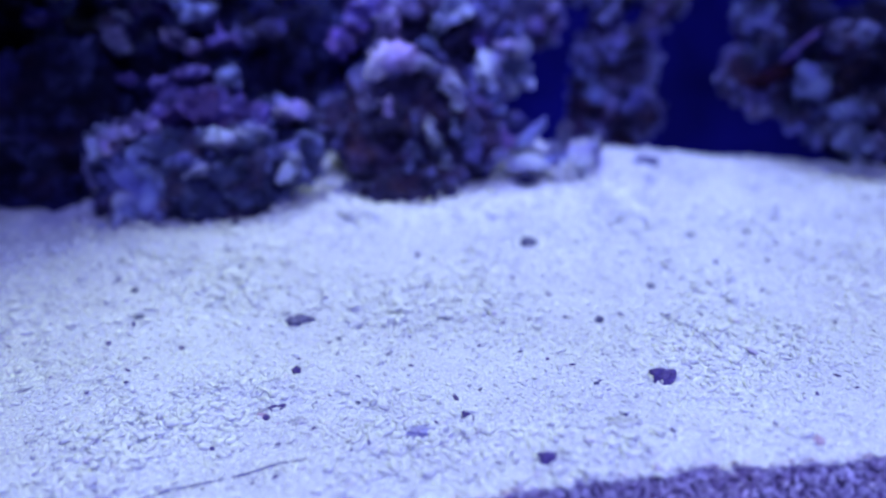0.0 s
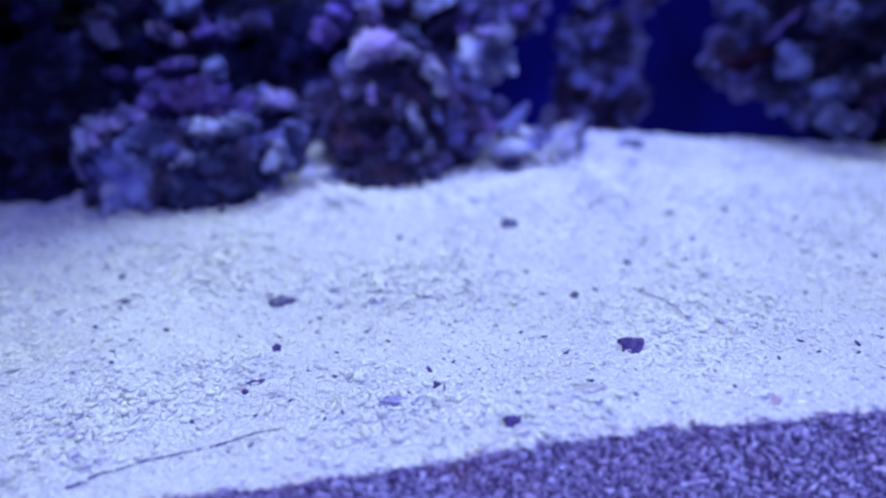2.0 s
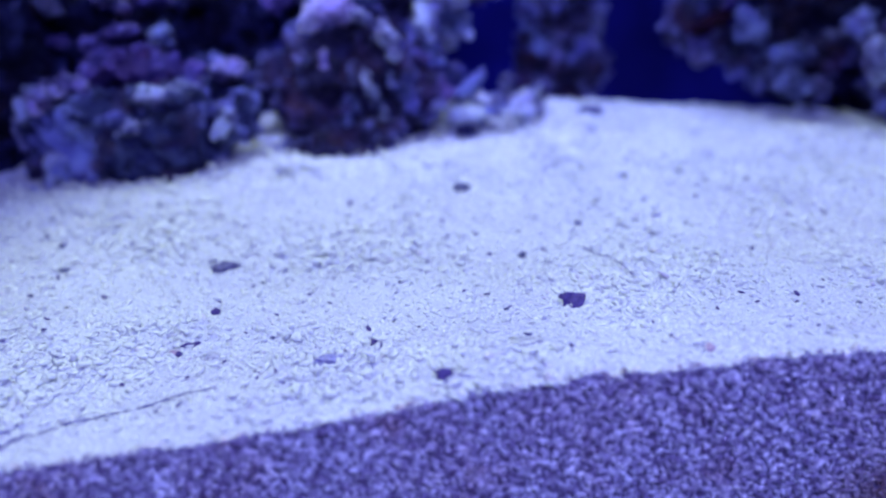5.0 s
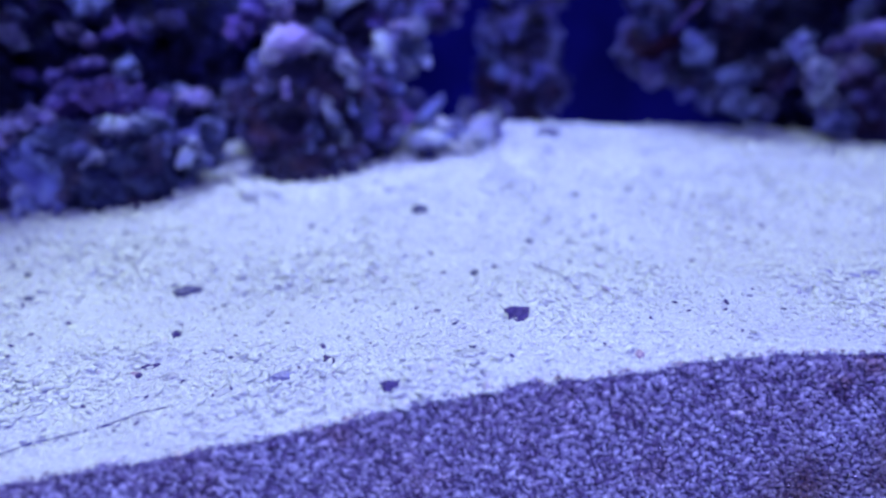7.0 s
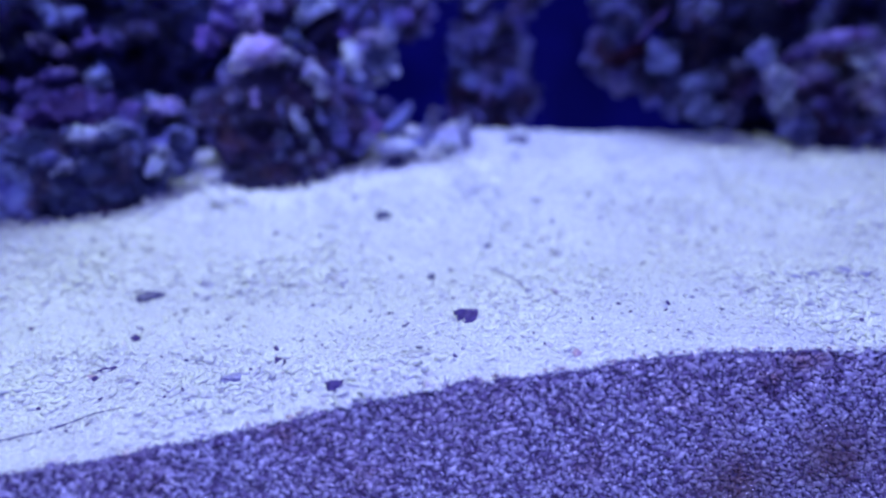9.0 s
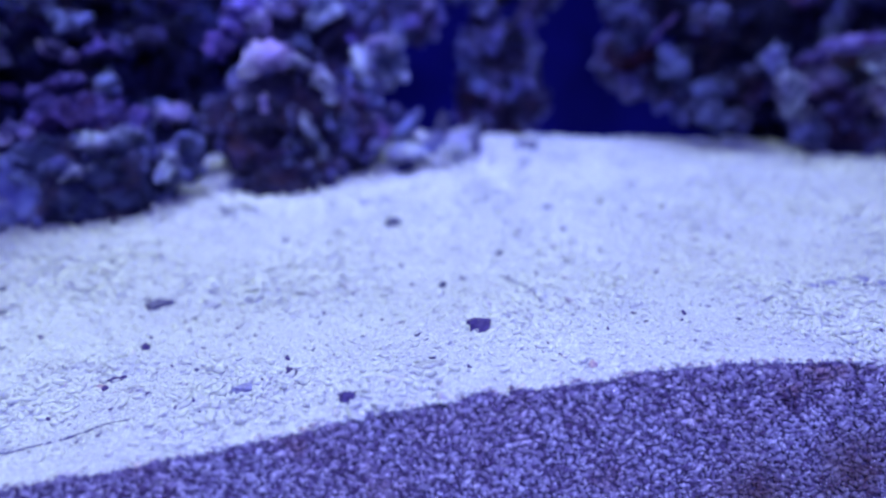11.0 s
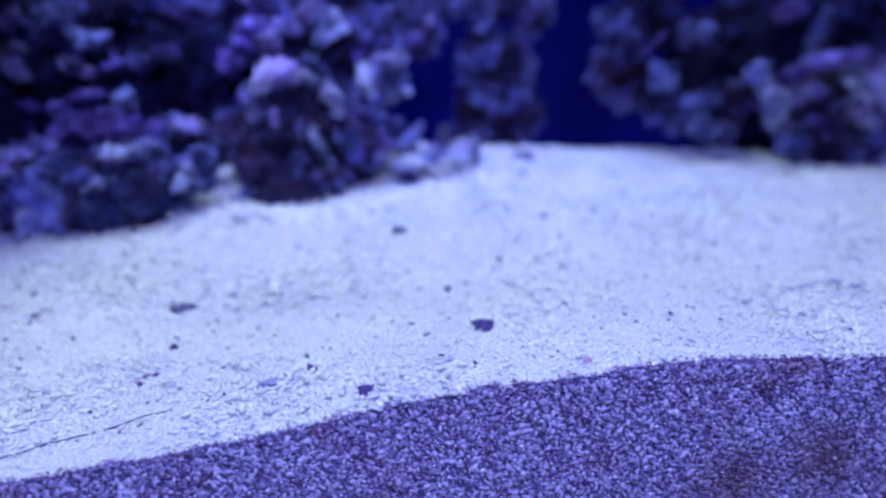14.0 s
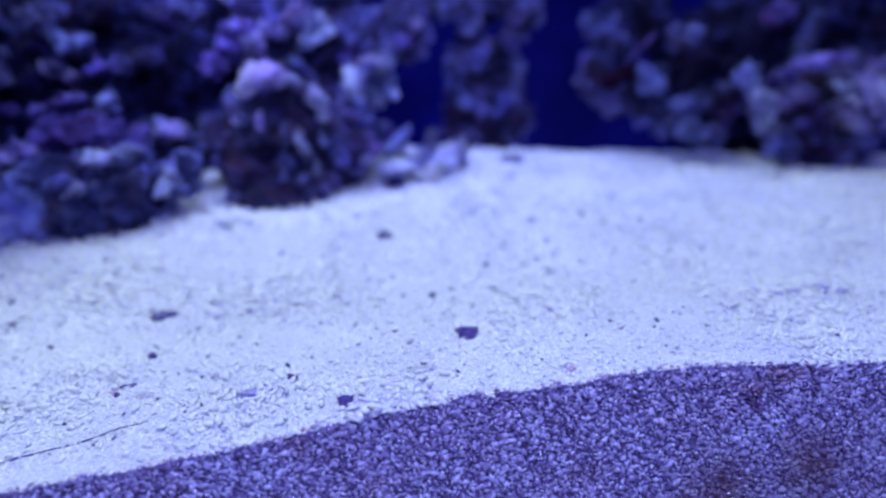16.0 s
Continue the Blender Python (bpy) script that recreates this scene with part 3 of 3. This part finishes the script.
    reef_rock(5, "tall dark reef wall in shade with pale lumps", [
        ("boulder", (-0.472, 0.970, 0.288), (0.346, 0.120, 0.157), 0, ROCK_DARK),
        ("knob", (-0.498, 0.809, 0.294), (0.021, 0.015, 0.008), 0, ROCK_VIOLET),
        ("knob", (-0.495, 0.821, 0.263), (0.017, 0.018, 0.019), 0, ROCK_DIM),
        ("knob", (-0.416, 0.809, 0.288), (0.021, 0.014, 0.008), -8, ROCK),
        ("knob", (-0.410, 0.808, 0.265), (0.011, 0.014, 0.017), -16, ROCK),
        ("knob", (-0.438, 0.806, 0.261), (0.010, 0.010, 0.011), 0, ROCK_DIM),
        ("knob", (-0.399, 0.796, 0.219), (0.013, 0.009, 0.006), 0, ROCK_VIOLET),
        ("knob", (-0.469, 0.808, 0.312), (0.017, 0.013, 0.010), -30, ROCK_DIM),
        ("knob", (-0.312, 0.813, 0.295), (0.023, 0.021, 0.019), 24, ROCK_DIM),
        ("knob", (-0.331, 0.796, 0.265), (0.012, 0.010, 0.009), 0, ROCK_PINK),
        ("knob", (-0.316, 0.796, 0.252), (0.012, 0.010, 0.008), 0, ROCK_PINK)], [
        (-0.309, 0.800, 0.279, 0.008, -0.6)])
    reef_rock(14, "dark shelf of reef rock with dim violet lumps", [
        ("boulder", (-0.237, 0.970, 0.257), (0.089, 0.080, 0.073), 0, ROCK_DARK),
        ("knob", (-0.280, 0.798, 0.258), (0.020, 0.014, 0.007), -10, ROCK_VIOLET),
        ("knob", (-0.246, 0.834, 0.268), (0.032, 0.023, 0.014), -8, ROCK_BROWN),
        ("knob", (-0.340, 0.815, 0.329), (0.034, 0.024, 0.015), 0, ROCK_BROWN),
        ("knob", (-0.265, 0.835, 0.333), (0.035, 0.025, 0.015), 0, ROCK_DARK),
        ("knob", (-0.421, 0.812, 0.332), (0.028, 0.020, 0.014), 0, ROCK_VIOLET),
        ("knob", (-0.185, 0.844, 0.324), (0.032, 0.024, 0.017), 0, ROCK_BROWN)])
    reef_rock(16, "heap of pale broken coral beside the hollow rock", [
        ("boulder", (0.111, 0.827, 0.104), (0.032, 0.020, 0.010), -6, ROCK_DIM),
        ("knob", (0.084, 0.809, 0.140), (0.023, 0.014, 0.006), -38, ROCK_DIM),
        ("knob", (0.131, 0.847, 0.135), (0.006, 0.012, 0.017), -8, ROCK_PALE),
        ("knob", (0.078, 0.799, 0.106), (0.022, 0.015, 0.009), 0, ROCK_PALE),
        ("knob", (0.151, 0.840, 0.110), (0.017, 0.016, 0.015), 0, ROCK_PALE),
        ("knob", (0.172, 0.877, 0.121), (0.010, 0.012, 0.015), 12, ROCK_PALE),
        ("knob", (0.138, 0.805, 0.093), (0.011, 0.008, 0.006), 0, ROCK_DARK),
        ("knob", (0.078, 0.780, 0.089), (0.012, 0.008, 0.005), 0, ROCK_DARK)], [
        (0.078, 0.790, 0.110, 0.016, 0.5), (0.109, 0.800, 0.119, 0.016, 0.5), (0.150, 0.830, 0.115, 0.014, 0.5), (0.084, 0.800, 0.141, 0.016, 0.5),
        (0.115, 0.800, 0.102, 0.009, -0.8)], stubs=1.3)
    reef_rock(7, "narrow brownish rock column standing in blue water", [
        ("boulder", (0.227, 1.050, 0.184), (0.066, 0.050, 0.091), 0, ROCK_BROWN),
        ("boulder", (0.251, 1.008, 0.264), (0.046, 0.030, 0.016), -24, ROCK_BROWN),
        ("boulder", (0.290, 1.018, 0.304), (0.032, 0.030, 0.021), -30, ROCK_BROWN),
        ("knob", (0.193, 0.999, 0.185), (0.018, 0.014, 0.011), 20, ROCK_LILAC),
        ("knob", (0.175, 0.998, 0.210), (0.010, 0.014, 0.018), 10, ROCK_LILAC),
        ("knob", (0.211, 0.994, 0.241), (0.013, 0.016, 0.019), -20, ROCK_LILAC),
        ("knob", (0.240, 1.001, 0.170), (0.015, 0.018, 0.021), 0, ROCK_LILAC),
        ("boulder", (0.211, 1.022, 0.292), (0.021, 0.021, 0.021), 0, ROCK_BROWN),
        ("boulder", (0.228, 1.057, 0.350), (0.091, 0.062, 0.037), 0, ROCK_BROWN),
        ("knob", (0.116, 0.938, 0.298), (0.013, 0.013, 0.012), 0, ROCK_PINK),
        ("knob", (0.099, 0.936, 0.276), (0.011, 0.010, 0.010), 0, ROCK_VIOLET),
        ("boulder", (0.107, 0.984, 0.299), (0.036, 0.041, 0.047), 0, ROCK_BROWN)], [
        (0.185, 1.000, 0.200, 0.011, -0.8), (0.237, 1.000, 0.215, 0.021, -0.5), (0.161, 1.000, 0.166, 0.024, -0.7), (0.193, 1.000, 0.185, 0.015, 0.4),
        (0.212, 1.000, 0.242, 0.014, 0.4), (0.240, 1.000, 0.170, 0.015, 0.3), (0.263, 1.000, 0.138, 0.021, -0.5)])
    reef_rock(9, "overhanging grey rock arm above the sand", [
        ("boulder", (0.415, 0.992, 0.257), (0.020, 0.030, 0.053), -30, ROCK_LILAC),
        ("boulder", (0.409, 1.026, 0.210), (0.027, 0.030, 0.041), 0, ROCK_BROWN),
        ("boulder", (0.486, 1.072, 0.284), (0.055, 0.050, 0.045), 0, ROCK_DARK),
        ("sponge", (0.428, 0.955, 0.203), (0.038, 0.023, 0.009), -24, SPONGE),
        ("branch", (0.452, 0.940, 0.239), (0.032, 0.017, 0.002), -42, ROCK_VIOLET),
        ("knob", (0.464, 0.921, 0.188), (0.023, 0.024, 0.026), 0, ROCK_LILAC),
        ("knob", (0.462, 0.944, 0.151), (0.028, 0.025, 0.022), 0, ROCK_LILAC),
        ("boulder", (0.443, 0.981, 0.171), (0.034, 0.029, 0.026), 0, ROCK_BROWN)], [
        (0.463, 0.907, 0.195, 0.016, 0.25), (0.448, 0.930, 0.238, 0.040, -0.35), (0.443, 0.930, 0.162, 0.016, -0.4), (0.409, 0.974, 0.262, 0.020, 0.15)])
    reef_rock(8, "dark ragged reef rock with pale tips beside the sand", [
        ("boulder", (0.739, 1.087, 0.179), (0.203, 0.090, 0.133), 0, ROCK_DARK),
        ("knob", (0.527, 0.924, 0.252), (0.010, 0.010, 0.010), 0, ROCK_DIM),
        ("knob", (0.518, 0.952, 0.249), (0.023, 0.019, 0.016), 0, ROCK_BROWN),
        ("boulder", (0.507, 0.936, 0.140), (0.040, 0.030, 0.025), 0, ROCK_LILAC),
        ("knob", (0.514, 0.907, 0.109), (0.021, 0.018, 0.015), 0, ROCK_DIM),
        ("knob", (0.481, 0.928, 0.121), (0.016, 0.015, 0.015), 0, ROCK_LILAC),
        ("knob", (0.593, 0.905, 0.185), (0.016, 0.016, 0.016), -30, ROCK_DIM),
        ("knob", (0.581, 0.930, 0.168), (0.025, 0.019, 0.015), -30, ROCK_BROWN),
        ("boulder", (0.586, 0.957, 0.144), (0.029, 0.027, 0.025), 0, ROCK_BROWN),
        ("knob", (0.549, 0.929, 0.101), (0.022, 0.018, 0.015), 0, ROCK_BROWN)], [
        (0.554, 0.963, 0.203, 0.042, -0.6), (0.637, 0.963, 0.229, 0.042, -0.6), (0.496, 0.918, 0.150, 0.018, 0.2)])
    reef_rock(15, "ragged rock with violet ridges and pale tips on the sand", [
        ("boulder", (0.741, 0.976, 0.124), (0.100, 0.070, 0.082), 0, ROCK_BROWN),
        ("knob", (0.578, 0.825, 0.138), (0.013, 0.022, 0.031), -12, ROCK),
        ("knob", (0.585, 0.812, 0.113), (0.009, 0.009, 0.009), 0, ROCK_PALE),
        ("knob", (0.621, 0.862, 0.178), (0.026, 0.018, 0.010), -20, ROCK_VIOLET),
        ("knob", (0.624, 0.849, 0.146), (0.014, 0.016, 0.018), 0, ROCK_PINK),
        ("knob", (0.681, 0.866, 0.195), (0.040, 0.024, 0.009), -4, ROCK_VIOLET),
        ("knob", (0.690, 0.838, 0.172), (0.016, 0.016, 0.015), -30, ROCK),
        ("knob", (0.698, 0.827, 0.128), (0.013, 0.016, 0.018), 0, ROCK_PALE),
        ("knob", (0.624, 0.862, 0.081), (0.023, 0.019, 0.014), 0, ROCK_DIM),
        ("knob", (0.709, 0.958, 0.231), (0.011, 0.029, 0.048), 28, ROCK_LILAC),
        ("knob", (0.663, 0.952, 0.270), (0.023, 0.019, 0.015), -30, ROCK_VIOLET),
        ("knob", (0.772, 0.874, 0.152), (0.031, 0.038, 0.047), 0, ROCK_PINK)], [
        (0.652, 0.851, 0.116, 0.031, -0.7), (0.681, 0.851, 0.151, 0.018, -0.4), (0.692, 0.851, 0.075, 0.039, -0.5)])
    # Out-of-view rock, added so that its ledge shades the sand at left.
    reef_rock(10, "unseen dark rock added to shade the sand", [
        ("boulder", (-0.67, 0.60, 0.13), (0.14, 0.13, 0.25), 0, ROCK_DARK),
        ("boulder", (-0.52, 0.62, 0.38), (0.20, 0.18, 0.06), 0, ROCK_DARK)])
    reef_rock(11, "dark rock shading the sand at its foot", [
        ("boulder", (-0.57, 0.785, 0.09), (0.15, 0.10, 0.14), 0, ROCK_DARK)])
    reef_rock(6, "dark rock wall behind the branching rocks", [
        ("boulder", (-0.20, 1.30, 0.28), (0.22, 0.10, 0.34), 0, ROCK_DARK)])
rocks()

# ---- loose things ----
def on_sand(x, y):
    return float(sand_height(np.array([x]), np.array([y - glass_y(x)]))[0])

def pebble(seed, x, y, size, mat, label, name="pebble", lift=0.15, yaw=None):
    ob = new(name, lump(name, seed, size, 0.9, 4, mat))
    ob.matrix_world = pose(x, y, on_sand(x, y) + size[2] * lift, 0, 0, seed * 47 if yaw is None else yaw)
    return tagged(ob, label, "stone")

DARK = plain("dark_violet_shell", (0.10, 0.07, 0.24), 0.6)
GREY = plain("grey_stone", (0.14, 0.14, 0.26), 0.8)
PALE = plain("pale_lilac_stone", (0.52, 0.52, 0.58), 0.8)
LILAC = plain("lilac_stone", (0.36, 0.35, 0.58), 0.8)
PINK = plain("pink_coralline_bit", (0.54, 0.40, 0.52), 0.7)
VIOLET = plain("dull_violet_stone", (0.17, 0.16, 0.30), 0.7)
TWIG = plain("dark_twig", (0.12, 0.11, 0.32), 0.7)

def tube(name, points, r0, r1, mat):
    """A thin twig through the points, tapering."""
    verts, faces, seg = [], [], 7
    for i, p in enumerate(points):
        w = r0 + (r1 - r0) * i / (len(points) - 1)
        way = (Vector(points[min(i + 1, len(points) - 1)]) - Vector(points[max(i - 1, 0)])).normalized()
        side = way.cross(Vector((0, 0, 1))).normalized()
        top = side.cross(way)
        for j in range(seg):
            a = 2 * math.pi * j / seg
            verts.append((Vector(p) + (side * math.cos(a) + top * math.sin(a)) * w)[:])
    for i in range(len(points) - 1):
        for j in range(seg):
            a, b = i * seg + j, i * seg + (j + 1) % seg
            faces.append((a, b, b + seg, a + seg))
    faces += [tuple(range(seg))[::-1], tuple((len(points) - 1) * seg + j for j in range(seg))]
    me = bpy.data.meshes.new(name)
    me.from_pydata(verts, [], faces)
    me.polygons.foreach_set("use_smooth", [True] * len(me.polygons))
    me.materials.append(mat)
    return me

def twig(name, a, b, r, label, sag=0.0015, lift=0.001):
    pts = []
    for k in range(9):
        t = k / 8
        x, y = a[0] + (b[0] - a[0]) * t, a[1] + (b[1] - a[1]) * t
        pts.append((x + 0.0002 * math.sin(t * 7 + a[0] * 90), y + sag * math.sin(t * 5), on_sand(x, y) + r * 0.8 + lift * (0.3 + math.sin(t * math.pi))))
    tagged(new(name, tube(name, pts, r, r * 0.45, TWIG)), label, "twig")

def shell_shard(seed, x, y, width, height, label, mat=DARK, lift=0.12):
    """A broken curved flake of shell with a ragged rim, leaning in the sand."""
    rim = ((-1, 0.35), (-0.75, 0.25), (-0.55, 0.10), (-0.62, -0.30), (-0.45, -0.75), (-0.35, -0.45), (0.1, -0.25), (0.55, -0.15), (0.9, 0.1), (0.95, 0.62), (0.5, 0.55), (0.0, 0.5), (-0.7, 0.45))
    bm = bmesh.new()
    face = bm.faces.new([bm.verts.new((u * width / 2, 0, t * height)) for u, t in rim])
    bmesh.ops.triangulate(bm, faces=[face])
    for _ in range(2):
        bmesh.ops.subdivide_edges(bm, edges=bm.edges[:], cuts=1, use_grid_fill=True)
    for v in bm.verts:
        u, t = v.co.x / width * 2, v.co.z / height
        ragged = Vector((noise.noise(Vector((u * 4, t * 4, seed))), 0, noise.noise(Vector((u * 4, t * 4, seed + 9))))) * height * 0.16
        v.co += ragged + Vector((0, (0.3 * u * u + 0.3 * noise.noise(Vector((u * 2, t * 2, seed)))) * width / 2, 0))
    bmesh.ops.solidify(bm, geom=bm.faces[:], thickness=0.0014)
    bmesh.ops.recalc_face_normals(bm, faces=bm.faces)
    me = bpy.data.meshes.new("shell_fragment")
    bm.to_mesh(me)
    bm.free()
    me.materials.append(mat)
    ob = new("shell_fragment", me)
    ob.matrix_world = pose(x, y, on_sand(x, y) + height * lift, -42, 4, -8)
    return tagged(ob, label, "shell")

def rubble(seed, x, y, length, yaw, tilt, group="coral rubble below the rock"):
    ob = new("coral_fragment", STUBS[RUBBLE.name][seed % 7])
    w = length * 0.65
    ob.matrix_world = Matrix.Translation((x, y, on_sand(x, y) + length * 0.12)) @ pose(0, 0, 0, 0, 90 - tilt, yaw) @ Matrix.Diagonal((w, w, length, 1))
    return tagged(ob, "broken pale coral branch lying on the sand", "coral", group)

def debris():
    shell_shard(31, 0.1350, 0.3685, 0.0185, 0.0165, "dark violet broken shell standing in the sand")
    shell_shard(37, 0.055, 0.280, 0.011, 0.009, "small violet shell flake on the sand", DARK, 0.38)
    pebble(33, -0.119, 0.469, (0.010, 0.0055, 0.0042), VIOLET, "dark knobbly pebble in the sand", yaw=25)
    pebble(36, -0.104, 0.399, (0.0032, 0.003, 0.004), DARK, "tiny dark pebble beside a burrow")
    pebble(34, 0.068, 0.610, (0.009, 0.007, 0.005), GREY, "grey pebble half sunk in the sand")
    pebble(35, 0.244, 0.898, (0.017, 0.010, 0.008), GREY, "grey pebble on the far sand slope")
    pebble(38, -0.0135, 0.3255, (0.0085, 0.0065, 0.0034), LILAC, "flat lilac stone half buried in sand", lift=0.15, yaw=10)
    for k, (x, y, mm) in enumerate(((0.385, 0.444, 4), (0.397, 0.431, 5), (0.410, 0.429, 7), (0.437, 0.434, 8), (0.447, 0.425, 6), (0.426, 0.441, 4))):
        pebble(90 + k, x, y, (mm * 0.0009, mm * 0.0007, mm * 0.00042), LILAC, "lilac pebble near a burrow in the sand", lift=0.1)["group"] = "lilac pebbles near the burrow"
    for k, (x, y) in enumerate(((-0.1065, 0.3505), (-0.1015, 0.352), (-0.108, 0.341))):
        pebble(100 + k, x, y, (0.0030, 0.0018, 0.0016), DARK, "dark violet flake in front of a burrow", "debris", lift=0.3)
    pebble(39, 0.102, 0.319, (0.011, 0.006, 0.0035), PALE, "flat lilac stone half buried in sand", lift=-0.1, yaw=10)
    pebble(40, -0.088, 0.338, (0.006, 0.004, 0.003), PALE, "flat lilac stone half buried in sand", lift=-0.1, yaw=10)
    pebble(41, 0.014, 0.334, (0.0045, 0.0028, 0.0025), DARK, "small dark violet bit on the sand", "debris")
    pebble(42, -0.111, 0.343, (0.0035, 0.0025, 0.002), PINK, "pink coralline bit in front of a burrow", "debris")
    pebble(44, 0.198, 0.299, (0.0040, 0.0025, 0.0018), PINK, "pink coralline bit at the sand edge", "debris")
    twig("twig", (-0.175, 0.255), (-0.146, 0.273), 0.0007, "thin dark twig lying on the sand", 0.0003, 0.0006)
    twig("twig", (-0.145, 0.272), (-0.115, 0.286), 0.0007, "thin dark twig lying on the sand", 0.0003, 0.0006)
    twig("twig", (-0.111, 0.287), (-0.072, 0.298), 0.0006, "thin dark twig lying on the sand", 0.0003, 0.0006)
    twig("seagrass_fibre", (0.163, 0.486), (0.190, 0.412), 0.0005, "thin dry seagrass fibre on the sand", 0.001, 0.003)
    specks = ((-0.273, 0.516, 6), (-0.25, 0.476, 6), (-0.194, 0.561, 5), (0.114, 0.474, 7), (0.288, 0.656, 7), (0.333, 0.656, 8), (0.23, 0.643, 7), (0.167, 0.536, 6),
              (-0.005, 0.478, 6), (0.431, 0.423, 6), (0.094, 0.365, 3), (-0.085, 0.452, 4), (0.104, 0.33, 3), (-0.22, 0.598, 5), (-0.186, 0.588, 4), (-0.311, 0.573, 6), (-0.021, 0.531, 4),
              (-0.015, 0.52, 4), (0.022, 0.372, 3), (-0.096, 0.44, 3), (0.39, 0.43, 5), (0.41, 0.45, 4), (0.166, 0.676, 6), (-0.055, 0.36, 3), (0.31, 0.36, 3), (0.05, 0.42, 3))
    for k, (x, y, mm) in enumerate(specks):
        ob = pebble(60 + k, x, y, (mm * 0.00068, mm * 0.0005, mm * 0.0003), GREY, "small grey pebble among the sand grains")
        ob["group"] = "scattered grey pebbles"
    r = random.Random(5)
    for k in range(6):
        x, y, w = 0.085 + 0.016 * k, 0.835 + r.uniform(-0.025, 0.035), r.uniform(0.014, 0.024)
        ob = new("coral_chunk", lump("coral_chunk", 80 + k, (w, w * 0.8, w * 0.9), 1.3, 4, (ROCK_PALE, RUBBLE, ROCK)[k % 3]))
        ob.matrix_world = pose(x, y, on_sand(x, y) + w * 0.55, 0, 0, 53 * k)
        tagged(ob, "pale pitted chunk of dead coral on the sand", "coral", "coral rubble below the rock")
    for k in range(12):
        rubble(k, 0.080 + 0.009 * k, 0.800 + r.uniform(-0.012, 0.03), r.uniform(0.018, 0.030), r.uniform(0, 360), r.uniform(10, 55))
    for k in range(16):
        x = -0.362 + 0.012 * k + r.uniform(-0.004, 0.004)
        rubble(k + 3, x, 0.645 + 0.06 * (x + 0.36) + r.uniform(-0.012, 0.010), r.uniform(0.008, 0.017), r.uniform(0, 360), r.uniform(0, 30), "coral bits along the low rock")

def dark_specks():
    X, V, r = scatter(71, -0.34, 0.56, 0.03, 0.46, 0.030)
    X, V = X + r.normal(0, 0.012, len(X)), np.maximum(0.035, V + r.normal(0, 0.012, len(X)))
    size = 0.0021 * np.exp(np.clip(r.normal(0, 0.45, len(X)), -1, 0.8)) * (0.8 + V)
    places = np.stack([X, glass_y(X) + V, sand_height(X, V) + size * 0.25], -1)
    grains("dark_specks", places, size, 72, np.eye(3), "dark violet grains scattered over the pale sand", DARK, thin=0.7)

debris()
dark_specks()
grains_on_top()
grains_at_front()
